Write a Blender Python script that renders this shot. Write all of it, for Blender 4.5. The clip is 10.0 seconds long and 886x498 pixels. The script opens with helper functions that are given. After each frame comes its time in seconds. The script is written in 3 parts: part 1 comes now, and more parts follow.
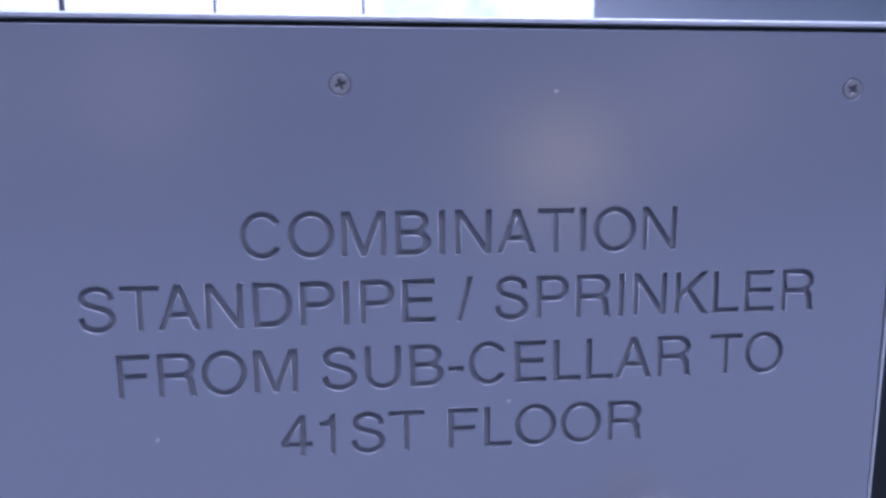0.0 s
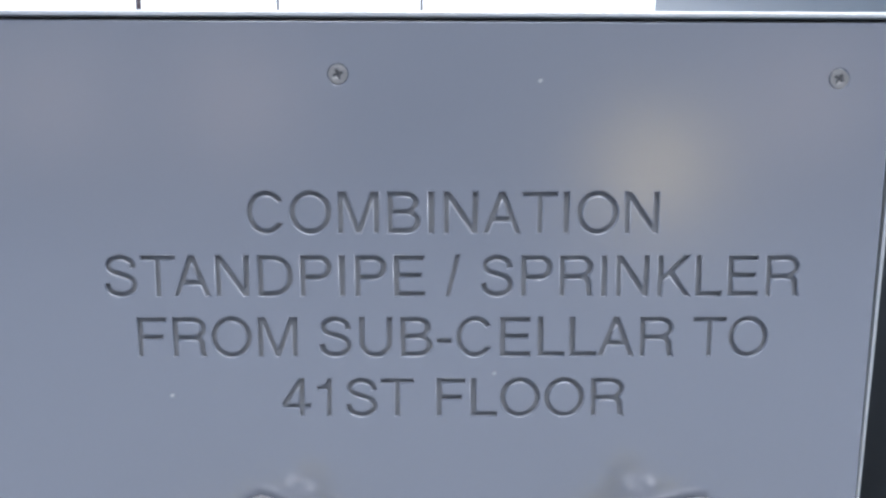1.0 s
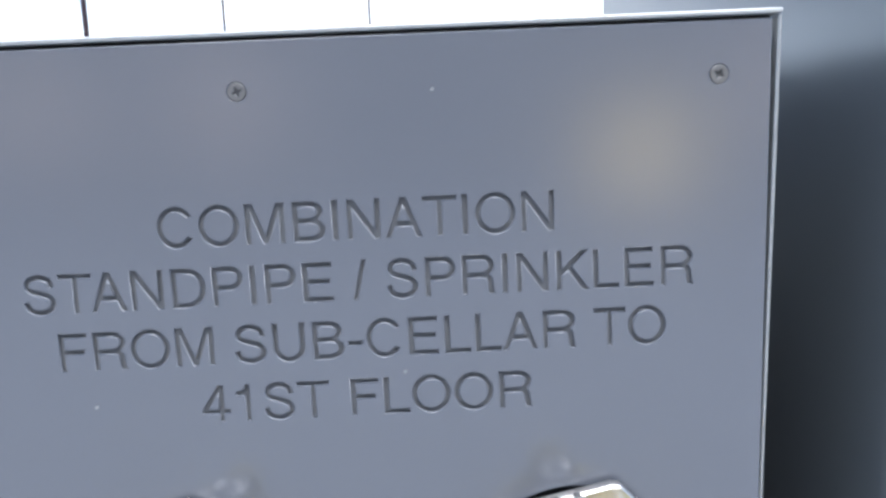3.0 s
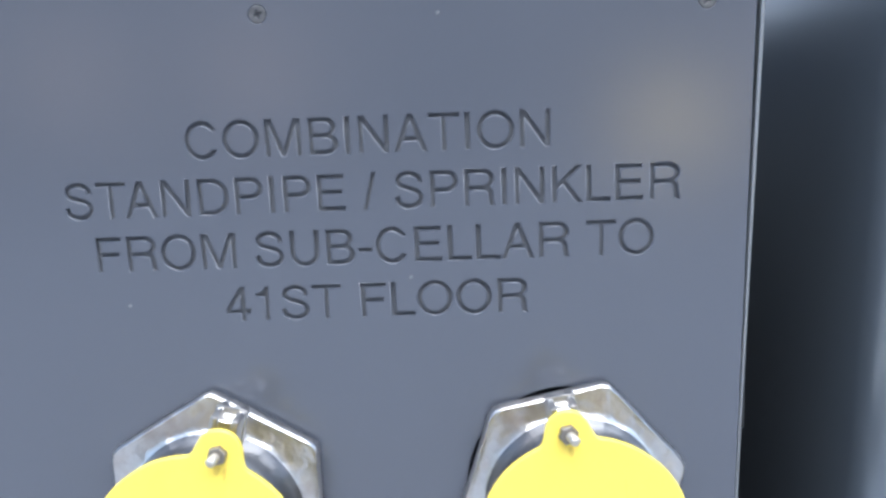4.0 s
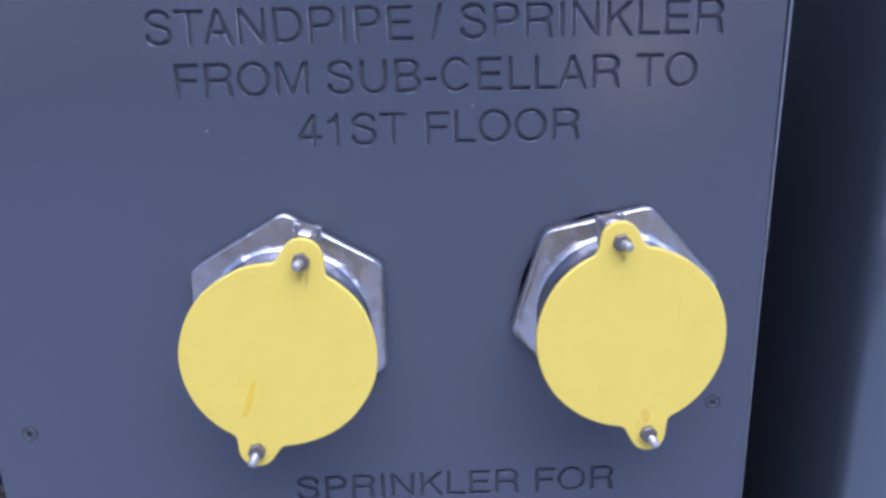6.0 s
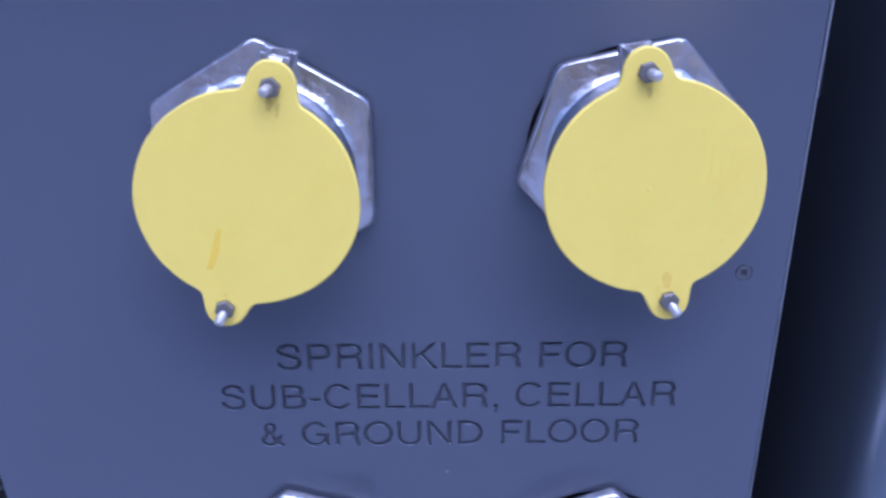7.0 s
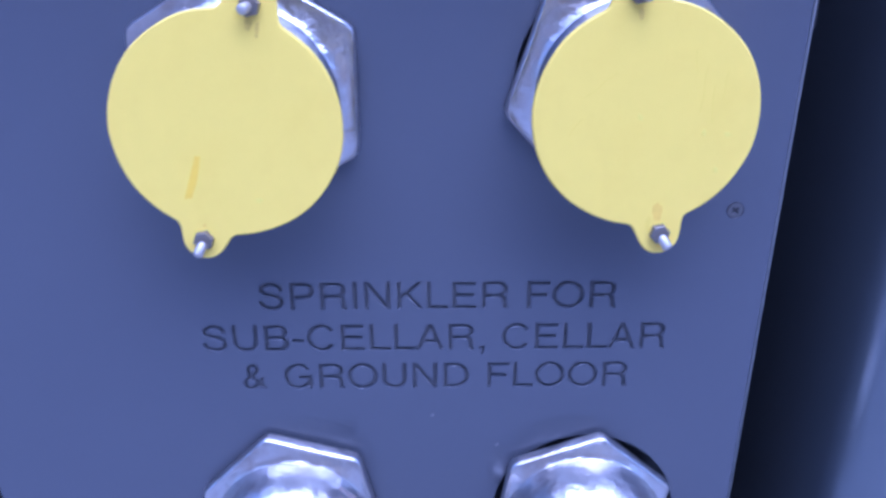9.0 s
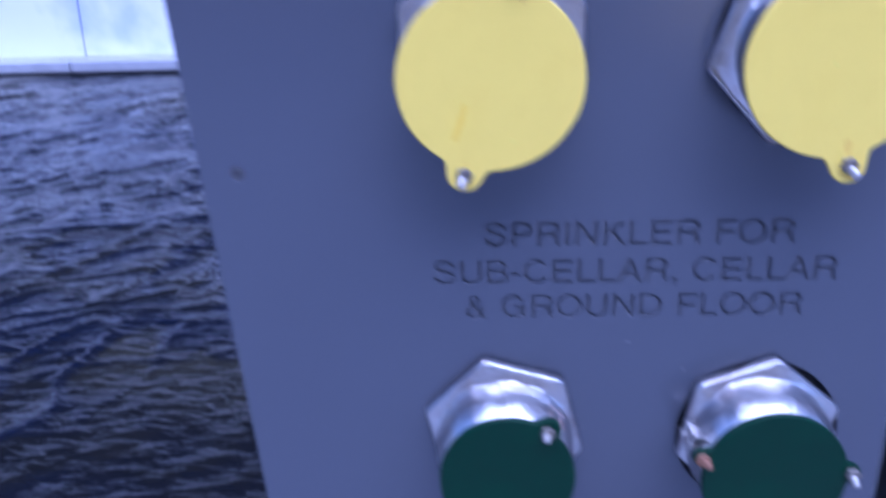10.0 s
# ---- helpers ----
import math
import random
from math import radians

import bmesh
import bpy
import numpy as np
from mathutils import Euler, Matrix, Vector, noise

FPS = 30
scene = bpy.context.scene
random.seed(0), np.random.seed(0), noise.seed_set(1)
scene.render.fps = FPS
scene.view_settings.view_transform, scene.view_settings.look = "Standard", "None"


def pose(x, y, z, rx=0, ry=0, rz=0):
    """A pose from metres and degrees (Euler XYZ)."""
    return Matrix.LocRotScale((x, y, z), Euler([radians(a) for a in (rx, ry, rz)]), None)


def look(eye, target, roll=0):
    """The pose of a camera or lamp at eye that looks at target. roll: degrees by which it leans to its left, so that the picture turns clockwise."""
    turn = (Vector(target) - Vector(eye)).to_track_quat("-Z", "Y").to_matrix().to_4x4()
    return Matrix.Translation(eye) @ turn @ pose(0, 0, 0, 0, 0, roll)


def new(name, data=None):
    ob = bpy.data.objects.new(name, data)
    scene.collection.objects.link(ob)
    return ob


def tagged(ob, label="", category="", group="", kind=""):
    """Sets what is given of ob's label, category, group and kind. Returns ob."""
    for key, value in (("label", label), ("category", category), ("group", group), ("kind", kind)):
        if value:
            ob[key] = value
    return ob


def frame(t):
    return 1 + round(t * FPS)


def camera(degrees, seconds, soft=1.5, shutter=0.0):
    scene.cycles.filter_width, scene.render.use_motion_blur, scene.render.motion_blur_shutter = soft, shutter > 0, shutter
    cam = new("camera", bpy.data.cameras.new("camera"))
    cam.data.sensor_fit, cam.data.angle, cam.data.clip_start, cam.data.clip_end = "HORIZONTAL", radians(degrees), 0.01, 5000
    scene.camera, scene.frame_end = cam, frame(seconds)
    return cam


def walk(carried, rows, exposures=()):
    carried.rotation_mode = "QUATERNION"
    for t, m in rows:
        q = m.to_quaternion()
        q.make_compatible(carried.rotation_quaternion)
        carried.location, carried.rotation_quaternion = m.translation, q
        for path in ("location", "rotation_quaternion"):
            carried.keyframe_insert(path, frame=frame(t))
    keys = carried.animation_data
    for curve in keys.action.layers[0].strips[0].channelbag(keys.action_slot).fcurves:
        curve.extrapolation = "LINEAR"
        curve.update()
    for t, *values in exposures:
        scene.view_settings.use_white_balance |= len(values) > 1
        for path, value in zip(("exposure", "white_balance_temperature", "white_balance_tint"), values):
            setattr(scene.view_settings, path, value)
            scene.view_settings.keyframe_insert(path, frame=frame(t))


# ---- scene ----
cam = camera(56.3, 10.0, soft=2.8, shutter=0.5)
PATH = [
    (0, (-0.002, -0.017, 1.234), (0.245, 1.947, 0.949), -0.2),
    (0.5, (0.048, -0.039, 1.228), (0.093, 1.941, 0.95), -0.2),
    (1, (0.057, -0.057, 1.222), (0.082, 1.925, 0.953), 0.1),
    (1.5, (0.073, -0.071, 1.224), (0.116, 1.911, 0.956), -1.2),
    (2, (0.094, -0.074, 1.223), (0.124, 1.907, 0.952), -2.1),
    (2.5, (0.111, -0.073, 1.228), (0.13, 1.908, 0.954), -2.8),
    (2.7, (0.113, -0.073, 1.231), (0.151, 1.907, 0.95), -2.7),
    (3.8, (0.127, -0.115, 1.209), (0.121, 1.86, 0.892), -1.7),
    (4, (0.13, -0.127, 1.196), (0.094, 1.842, 0.846), -2.2),
    (4.5, (0.091, -0.17, 1.203), (0.136, 1.803, 0.878), -2.1),
    (5, (0.035, -0.202, 1.171), (0.18, 1.754, 0.785), -1.3),
    (5.2, (0.035, -0.209, 1.151), (0.178, 1.742, 0.732), -1.3),
    (6.3, (0.055, -0.170, 1.108), (0.085, 1.746, 0.534), -0.9),
    (6.5, (0.053, -0.155, 1.081), (0.076, 1.742, 0.448), -0.5),
    (7, (0.072, -0.124, 1.057), (0.071, 1.749, 0.354), -0.6),
    (7.5, (0.09, -0.104, 1.039), (0.084, 1.754, 0.299), -0.6),
    (8, (0.091, -0.094, 1.031), (0.097, 1.751, 0.259), -0.2),
    (8.5, (0.091, -0.097, 1.037), (0.101, 1.747, 0.261), -0.3),
    (9, (0.075, -0.123, 1.021), (0.097, 1.733, 0.276), -0.1),
    (9.5, (0.028, -0.176, 1.012), (-0.001, 1.678, 0.263), -0.5),
    (9.8, (-0.02, -0.22, 0.982), (-0.066, 1.634, 0.232), -2.0),
    (10, (-0.069, -0.252, 0.99), (-0.143, 1.631, 0.32), -1.6),
]
EXPOSURE = [
    (0.0, 1.44, 4960, 29), (0.5, 1.64, 5300, 15), (1.0, 2.1, 5920, 5), (2.5, 2.15, 6000, 4), (3.8, 1.73, 5860, 4), (4.0, 1.71, 5700, 4), (4.5, 1.02, 5900, 2),
    (5.2, 1.05, 5080, 12), (6.5, 0.73, 4760, 30), (7.0, 0.76, 4420, 32), (7.5, 0.87, 4330, 32), (8.0, 0.83, 4120, 36), (9.0, 0.94, 4200, 37), (9.5, 0.77, 4290, 38), (10.0, 0.77, 4260, 37),
]
walk(cam, [(t, look(eye, target, roll)) for t, eye, target, roll in PATH], EXPOSURE)

# ---- world and light: bright overcast day ----
world = bpy.data.worlds.new("world")
scene.world = world
world.use_nodes = True
wt = world.node_tree
sky = wt.nodes.new("ShaderNodeTexSky")
sky.sky_type, sky.sun_disc = "NISHITA", False
sky.sun_elevation, sky.sun_rotation = radians(61), radians(167)
sky.dust_density, sky.ozone_density = 3.0, 1.0
wt.links.new(sky.outputs[0], wt.nodes["Background"].inputs[0])
wt.nodes["Background"].inputs[1].default_value = 0.10

sun = new("sun", bpy.data.lights.new("sun", "SUN"))
sun.data.energy, sun.data.angle, sun.data.color = 1.95, radians(74), (1.0, 0.98, 0.95)
sun.matrix_world = look((0.5, -2.2, 4.2), (0, 0, 0))


# ---- materials ----
def material(name, colour, rough=0.5, metal=0.0, vary=0.08, scale=30.0, bump=0.0, bump_scale=300.0, second=None, stain=0.0, stain_scale=4.0, gloss_vary=0.07):
    """A surface with two scales of variation in colour and gloss, and fine relief."""
    m = bpy.data.materials.new(name)
    m.use_nodes = True
    nt = m.node_tree
    b = nt.nodes["Principled BSDF"]
    b.inputs["Metallic"].default_value = metal
    co = nt.nodes.new("ShaderNodeTexCoord")
    n1 = nt.nodes.new("ShaderNodeTexNoise")
    n1.inputs["Scale"].default_value, n1.inputs["Detail"].default_value = scale, 6
    n2 = nt.nodes.new("ShaderNodeTexNoise")
    n2.inputs["Scale"].default_value, n2.inputs["Detail"].default_value = stain_scale, 4
    for n in (n1, n2):
        nt.links.new(co.outputs["Object"], n.inputs["Vector"])
    mix = nt.nodes.new("ShaderNodeMix")
    mix.data_type = "RGBA"
    lo = [c * (1 - vary) for c in colour] + [1]
    hi = [min(1, c * (1 + vary)) for c in colour] + [1]
    mix.inputs[6].default_value, mix.inputs[7].default_value = lo, hi
    nt.links.new(n1.outputs["Fac"], mix.inputs[0])
    out = mix.outputs[2]
    if stain > 0:
        ramp = nt.nodes.new("ShaderNodeValToRGB")
        ramp.color_ramp.elements[0].position, ramp.color_ramp.elements[1].position = 0.5, 0.72
        nt.links.new(n2.outputs["Fac"], ramp.inputs[0])
        mul = nt.nodes.new("ShaderNodeMath")
        mul.operation = "MULTIPLY"
        mul.inputs[1].default_value = stain
        nt.links.new(ramp.outputs[0], mul.inputs[0])
        mix2 = nt.nodes.new("ShaderNodeMix")
        mix2.data_type = "RGBA"
        mix2.inputs[7].default_value = list(second or [c * 0.5 for c in colour]) + [1]
        nt.links.new(mul.outputs[0], mix2.inputs[0])
        nt.links.new(out, mix2.inputs[6])
        out = mix2.outputs[2]
    nt.links.new(out, b.inputs["Base Color"])
    rr = nt.nodes.new("ShaderNodeMapRange")
    rr.inputs["To Min"].default_value, rr.inputs["To Max"].default_value = max(0, rough - gloss_vary), min(1, rough + gloss_vary)
    nt.links.new(n1.outputs["Fac"], rr.inputs["Value"])
    nt.links.new(rr.outputs[0], b.inputs["Roughness"])
    if bump > 0:
        n3 = nt.nodes.new("ShaderNodeTexNoise")
        n3.inputs["Scale"].default_value, n3.inputs["Detail"].default_value = bump_scale, 3
        nt.links.new(co.outputs["Object"], n3.inputs["Vector"])
        bp = nt.nodes.new("ShaderNodeBump")
        bp.inputs["Strength"].default_value, bp.inputs["Distance"].default_value = bump, 0.002
        nt.links.new(n3.outputs["Fac"], bp.inputs["Height"])
        nt.links.new(bp.outputs[0], b.inputs["Normal"])
    return m


GREY = material("grey metallic paint", (0.113, 0.121, 0.149), 0.19, 0.2, 0.012, 40, 0.02, 1200, (0.103, 0.111, 0.137), 0.3, 3, 0.012)
COLUMN = material("satin grey column cladding", (0.19, 0.21, 0.24), 0.30, 0.6, 0.02, 20, 0.0, 300, (0.17, 0.18, 0.20), 0.3, 3, 0.02)
SCREW = material("dull steel screw", (0.17, 0.17, 0.18), 0.4, 0.7, 0.2, 300)
SCUFF = material("orange scuff", (0.97, 0.64, 0.045), 0.5, 0.0, 0.1, 200)
CHIP = material("pale paint chip", (0.95, 0.755, 0.115), 0.4, 0.0, 0.1, 200)
SPECK = material("pale dirt speck", (0.145, 0.155, 0.175), 0.6, 0.0, 0.2, 400)
GROOVE_SHADE = material("engraving floor darkened for shade", (0.092, 0.097, 0.112), 0.6, 0.2, 0.25, 120, 0.1, 500)
SHEET = material("dark grey sheet metal", (0.05, 0.052, 0.06), 0.35, 0.4, 0.1, 30)
RIM = material("bare aluminium edge", (0.34, 0.35, 0.37), 0.42, 0.6, 0.1, 80)
CHROME = material("worn chrome", (0.68, 0.66, 0.65), 0.34, 1.0, 0.20, 45, 1.0, 85, (0.42, 0.35, 0.31), 0.7, 45, 0.12)
YELLOW = material("yellow enamel", (0.965, 0.738, 0.108), 0.36, 0.0, 0.03, 60, 0.14, 38, (0.90, 0.66, 0.085), 0.35, 34)
GREEN = material("green enamel", (0.002, 0.031, 0.013), 0.45, 0.0, 0.12, 50, 0.12, 90, (0.003, 0.052, 0.018), 0.4, 14)
GREEN.node_tree.nodes["Principled BSDF"].inputs["Specular IOR Level"].default_value = 0.25
# Yellow inlets' collar: chrome made darker to give the shade behind the cap.
NECK_SHADE = material("collar metal darkened for cap shade", (0.23, 0.23, 0.245), 0.33, 0.95, 0.25, 60, 0.7, 70)
GRIME = material("brown rust stain", (0.78, 0.56, 0.085), 0.6, 0.0, 0.25, 250)
STREAK = material("orange rust streak", (0.90, 0.62, 0.08), 0.5, 0.0, 0.12, 250)
WORN = material("rusty pitted chrome", (0.56, 0.48, 0.45), 0.38, 0.8, 0.35, 140, 0.6, 160, (0.30, 0.17, 0.11), 0.7, 90)
SMEAR = material("rubbed yellow paint", (0.93, 0.705, 0.092), 0.5, 0.0, 0.08, 250)
NUT = material("dull zinc nut", (0.27, 0.245, 0.215), 0.5, 0.8, 0.3, 240, 0.3, 300, (0.20, 0.15, 0.10), 0.5, 120)
STEEL = material("galvanised steel", (0.62, 0.58, 0.52), 0.5, 0.7, 0.25, 220, 0.3, 300, (0.34, 0.27, 0.20), 0.45, 110)
RUST = material("brown rusted brass", (0.33, 0.17, 0.10), 0.6, 0.4, 0.3, 200, 0.2, 400)
# Near-black: shade in gaps and round the pipes, also joints and waterline.
DARK = material("black for shaded gaps, joints and wet band", (0.012, 0.012, 0.014), 0.7, 0.0, 0.2, 40)
WIRE = material("dark bronze rod", (0.05, 0.035, 0.045), 0.5, 0.5, 0.2, 60)
# The bluish second colour paints blurred cloud reflections onto the white panels.
WHITE = material("white facade with painted reflections", (0.85, 0.86, 0.88), 0.2, 0.0, 0.04, 1.5, 0.10, 2, (0.44, 0.53, 0.72), 0.75, 1.6)
STONE = material("pale stone coping", (0.42, 0.42, 0.44), 0.6, 0.0, 0.15, 12, 0.2, 80, (0.25, 0.25, 0.27), 0.5, 2)
PAVING = material("grey granite paving", (0.285, 0.295, 0.32), 0.7, 0.0, 0.2, 60, 0.2, 200, (0.18, 0.18, 0.18), 0.5, 1.5)
BED = material("dark brown pool bed", (0.045, 0.035, 0.028), 0.7, 0.0, 0.4, 9, 0.3, 20, (0.10, 0.075, 0.05), 0.7, 3)
BRICK = material("brown stone facade", (0.50, 0.41, 0.32), 0.8, 0.0, 0.15, 3, 0.1, 20, (0.24, 0.19, 0.16), 0.5, 0.4)
GLASS = material("dark window glass", (0.03, 0.035, 0.045), 0.06, 0.0, 0.1, 1)


# ---- mesh helpers ----
def root(name, label, category, at=(0, 0, 0), group="", kind=""):
    ob = new(name)
    ob.location = at
    return tagged(ob, label, category, group, kind)


def mesh_object(name, me, mat, parent=None, label=""):
    ob = new(name, me)
    if mat:
        me.materials.clear()
        me.materials.append(mat)
    ob.parent = parent
    if label:
        ob["label"] = label
    return ob


def part(name, bm, mat, parent=None, label="", smooth=None):
    me = bpy.data.meshes.new(name)
    bmesh.ops.recalc_face_normals(bm, faces=bm.faces)
    if smooth is not None:
        for f in bm.faces:
            f.smooth = True
        for e in bm.edges:
            if len(e.link_faces) == 2 and e.calc_face_angle(0) > radians(smooth):
                e.smooth = False
    bm.to_mesh(me)
    bm.free()
    return mesh_object(name, me, mat, parent, label)


def block(x0, x1, y0, y1, z0, z1, bevel=0.0, segments=2, bm=None):
    bm = bm or bmesh.new()
    vs = bmesh.ops.create_cube(bm, size=1)["verts"]
    for v in vs:
        v.co = Vector(((x0 + x1) / 2 + v.co.x * (x1 - x0), (y0 + y1) / 2 + v.co.y * (y1 - y0), (z0 + z1) / 2 + v.co.z * (z1 - z0)))
    if bevel > 0:
        es = list({e for v in vs for e in v.link_edges})
        bmesh.ops.bevel(bm, geom=es, offset=bevel, segments=segments, affect="EDGES", profile=0.5)
    return bm


def circle(cx, cz, r, n=64, start=0.0):
    return [(cx + r * math.cos(start + 2 * math.pi * i / n), cz + r * math.sin(start + 2 * math.pi * i / n)) for i in range(n)]


def plate(name, outlines, thick, bevel=0.0, resolution=1):
    """A flat plate in x and z, cut by the inner outlines, its front at y = 0 and its back at y = thick."""
    cu = bpy.data.curves.new(name, "CURVE")
    cu.dimensions, cu.fill_mode = "2D", "BOTH"
    cu.extrude = thick / 2 - bevel
    cu.bevel_depth, cu.bevel_resolution, cu.offset = bevel, resolution, -bevel
    for pts in outlines:
        sp = cu.splines.new("POLY")
        sp.points.add(len(pts) - 1)
        for p, (x, z) in zip(sp.points, pts):
            p.co = (x, z, 0, 1)
        sp.use_cyclic_u = True
    ob = new("draft", cu)
    me = bpy.data.meshes.new_from_object(ob.evaluated_get(bpy.context.evaluated_depsgraph_get()))
    bpy.data.objects.remove(ob)
    me.name = name
    me.transform(pose(0, thick / 2, 0, 90, 0, 0))
    bm = bmesh.new()
    bm.from_mesh(me)
    bmesh.ops.remove_doubles(bm, verts=bm.verts, dist=1e-6)
    bm.to_mesh(me)
    bm.free()
    return me


def arc(cx, cz, rx, rz, a0, a1, n=14, power=2.0):
    pts = []
    for i in range(n + 1):
        a = radians(a0 + (a1 - a0) * i / n)
        c, q = math.cos(a), math.sin(a)
        pts.append((cx + rx * math.copysign(abs(c) ** (2 / power), c), cz + rz * math.copysign(abs(q) ** (2 / power), q)))
    return pts


def stroke(path, w, steps=6):
    """The outline of a pen stroke of that width along a smooth path."""
    pts = []
    ext = [path[0]] + path + [path[-1]]
    for k in range(1, len(ext) - 2):
        p0, p1, p2, p3 = (Vector(p) for p in ext[k - 1:k + 3])
        for i in range(steps):
            t = i / steps
            pts.append(0.5 * (2 * p1 + (p2 - p0) * t + (2 * p0 - 5 * p1 + 4 * p2 - p3) * t * t + (3 * p1 - p0 - 3 * p2 + p3) * t ** 3))
    pts.append(Vector(path[-1]))
    left, right = [], []
    for i, p in enumerate(pts):
        d = (pts[min(i + 1, len(pts) - 1)] - pts[max(i - 1, 0)]).normalized()
        nrm = Vector((-d.y, d.x)) * w / 2
        left.append(tuple(p + nrm))
        right.append(tuple(p - nrm))
    return left + right[::-1]


def box(x0, z0, x1, z1):
    return [(x0, z0), (x1, z0), (x1, z1), (x0, z1)]


PEN = 0.128
GLYPH = {}


def glyph(ch, width, *loops):
    GLYPH[ch] = (width, loops)


def cut_alphabet():
    """Plain sans-serif capitals, one high: width and outlines."""
    w, v = PEN, PEN * 0.9
    lean = 0.395
    glyph("A", 0.93, [(0, 0), (lean, 1), (0.93 - lean, 1), (0.93, 0), (0.79, 0), (0.79 - 0.28 * lean, 0.28), (0.14 + 0.28 * lean, 0.28), (0.14, 0)],
          [(0.14 + 0.40 * lean, 0.40), (0.79 - 0.40 * lean, 0.40), (0.465, 0.83)])
    glyph("B", 0.82, [(0, 0), (0, 1)] + arc(0.45, 0.75, 0.32, 0.25, 90, -48) + arc(0.46, 0.285, 0.36, 0.285, 52, -90),
          [(w, 0.575), (w, 1 - v)] + arc(0.44, 0.73, 0.19, 0.155, 90, -90), [(w, v), (w, 0.46)] + arc(0.45, 0.288, 0.22, 0.172, 90, -90))
    glyph("C", 0.96, arc(0.49, 0.5, 0.49, 0.52, 33, 327, 30) + arc(0.49, 0.5, 0.49 - w, 0.52 - v, 322, 38, 30))
    glyph("D", 0.89, [(0, 0), (0, 1)] + arc(0.36, 0.5, 0.53, 0.5, 90, -90, 20, 2.2), [(w, v), (w, 1 - v)] + arc(0.35, 0.5, 0.54 - w, 0.5 - v, 90, -90, 20, 2.2))
    glyph("E", 0.74, [(0, 0), (0, 1), (0.72, 1), (0.72, 1 - v), (w, 1 - v), (w, 0.575), (0.67, 0.575), (0.67, 0.46), (w, 0.46), (w, v), (0.74, v), (0.74, 0)])
    glyph("F", 0.69, [(0, 0), (0, 1), (0.69, 1), (0.69, 1 - v), (w, 1 - v), (w, 0.56), (0.61, 0.56), (0.61, 0.445), (w, 0.445), (w, 0)])
    glyph("G", 0.99, arc(0.49, 0.5, 0.49, 0.52, 33, 296, 28) + [(0.85, 0.13), (0.89, 0), (0.98, 0), (0.98, 0.53), (0.53, 0.53), (0.53, 0.415), (0.855, 0.415)]
          + arc(0.49, 0.5, 0.49 - w, 0.52 - v, 335, 38, 28))
    glyph("I", 0.13, box(0, 0, w, 1))
    glyph("K", 0.86, [(0, 0), (0, 1), (w, 1), (w, 0.50), (0.65, 1), (0.82, 1), (0.40, 0.60), (0.86, 0), (0.69, 0), (0.305, 0.51), (w, 0.34), (w, 0)])
    glyph("L", 0.66, [(0, 0), (0, 1), (w, 1), (w, v), (0.66, v), (0.66, 0)])
    glyph("M", 0.97, [(0, 0), (0, 1), (0.19, 1), (0.485, 0.16), (0.78, 1), (0.97, 1), (0.97, 0), (0.97 - w, 0), (0.97 - w, 0.82), (0.55, 0), (0.42, 0), (w, 0.82), (w, 0)])
    glyph("N", 0.85, [(0, 0), (0, 1), (0.15, 1), (0.85 - w, 0.20), (0.85 - w, 1), (0.85, 1), (0.85, 0), (0.70, 0), (w, 0.80), (w, 0)])
    glyph("O", 1.04, arc(0.52, 0.5, 0.52, 0.52, 0, 351, 39), arc(0.52, 0.5, 0.52 - w, 0.52 - v, 0, 351, 39))
    glyph("P", 0.79, [(0, 0), (0, 1)] + arc(0.48, 0.705, 0.31, 0.295, 90, -90) + [(w, 0.41), (w, 0)], [(w, 0.525), (w, 1 - v)] + arc(0.46, 0.705, 0.20, 0.18, 90, -90))
    glyph("R", 0.86, [(0, 0), (0, 1)] + arc(0.51, 0.725, 0.32, 0.275, 90, -52) + [(0.79, 0.38), (0.805, 0.12), (0.86, 0), (0.71, 0), (0.675, 0.10), (0.665, 0.29), (0.60, 0.40), (0.48, 0.425), (w, 0.425), (w, 0)],
          [(w, 0.54), (w, 1 - v)] + arc(0.49, 0.715, 0.21, 0.172, 90, -90))
    glyph("S", 0.82, stroke([(0.72, 0.70), (0.66, 0.865), (0.41, 0.955), (0.17, 0.885), (0.105, 0.735), (0.20, 0.61), (0.42, 0.54), (0.65, 0.45), (0.74, 0.27), (0.64, 0.11), (0.40, 0.045), (0.15, 0.125), (0.065, 0.315)], PEN * 0.95))
    glyph("T", 0.82, [(0.41 - w / 2, 0), (0.41 - w / 2, 1 - v), (0, 1 - v), (0, 1), (0.82, 1), (0.82, 1 - v), (0.41 + w / 2, 1 - v), (0.41 + w / 2, 0)])
    glyph("U", 0.85, [(0, 1)] + arc(0.425, 0.37, 0.425, 0.39, 180, 360, 18) + [(0.85, 1), (0.85 - w, 1)] + arc(0.425, 0.37, 0.425 - w, 0.39 - v, 360, 180, 18) + [(w, 1)])
    glyph("4", 0.66, [(0.40, 0), (0.40, 0.23), (0, 0.23), (0, 0.36), (0.40, 1), (0.52, 1), (0.52, 0.34), (0.66, 0.34), (0.66, 0.23), (0.52, 0.23), (0.52, 0)], [(0.12, 0.34), (0.40, 0.34), (0.40, 0.80)])
    glyph("1", 0.40, [(0.26, 0), (0.26, 0.71), (0, 0.71), (0, 0.80), (0.15, 0.825), (0.25, 0.90), (0.28, 1), (0.385, 1), (0.385, 0)])
    glyph("-", 0.32, box(0, 0.335, 0.32, 0.45))
    glyph("/", 0.34, [(0, 0), (0.10, 0), (0.34, 1.02), (0.24, 1.02)])
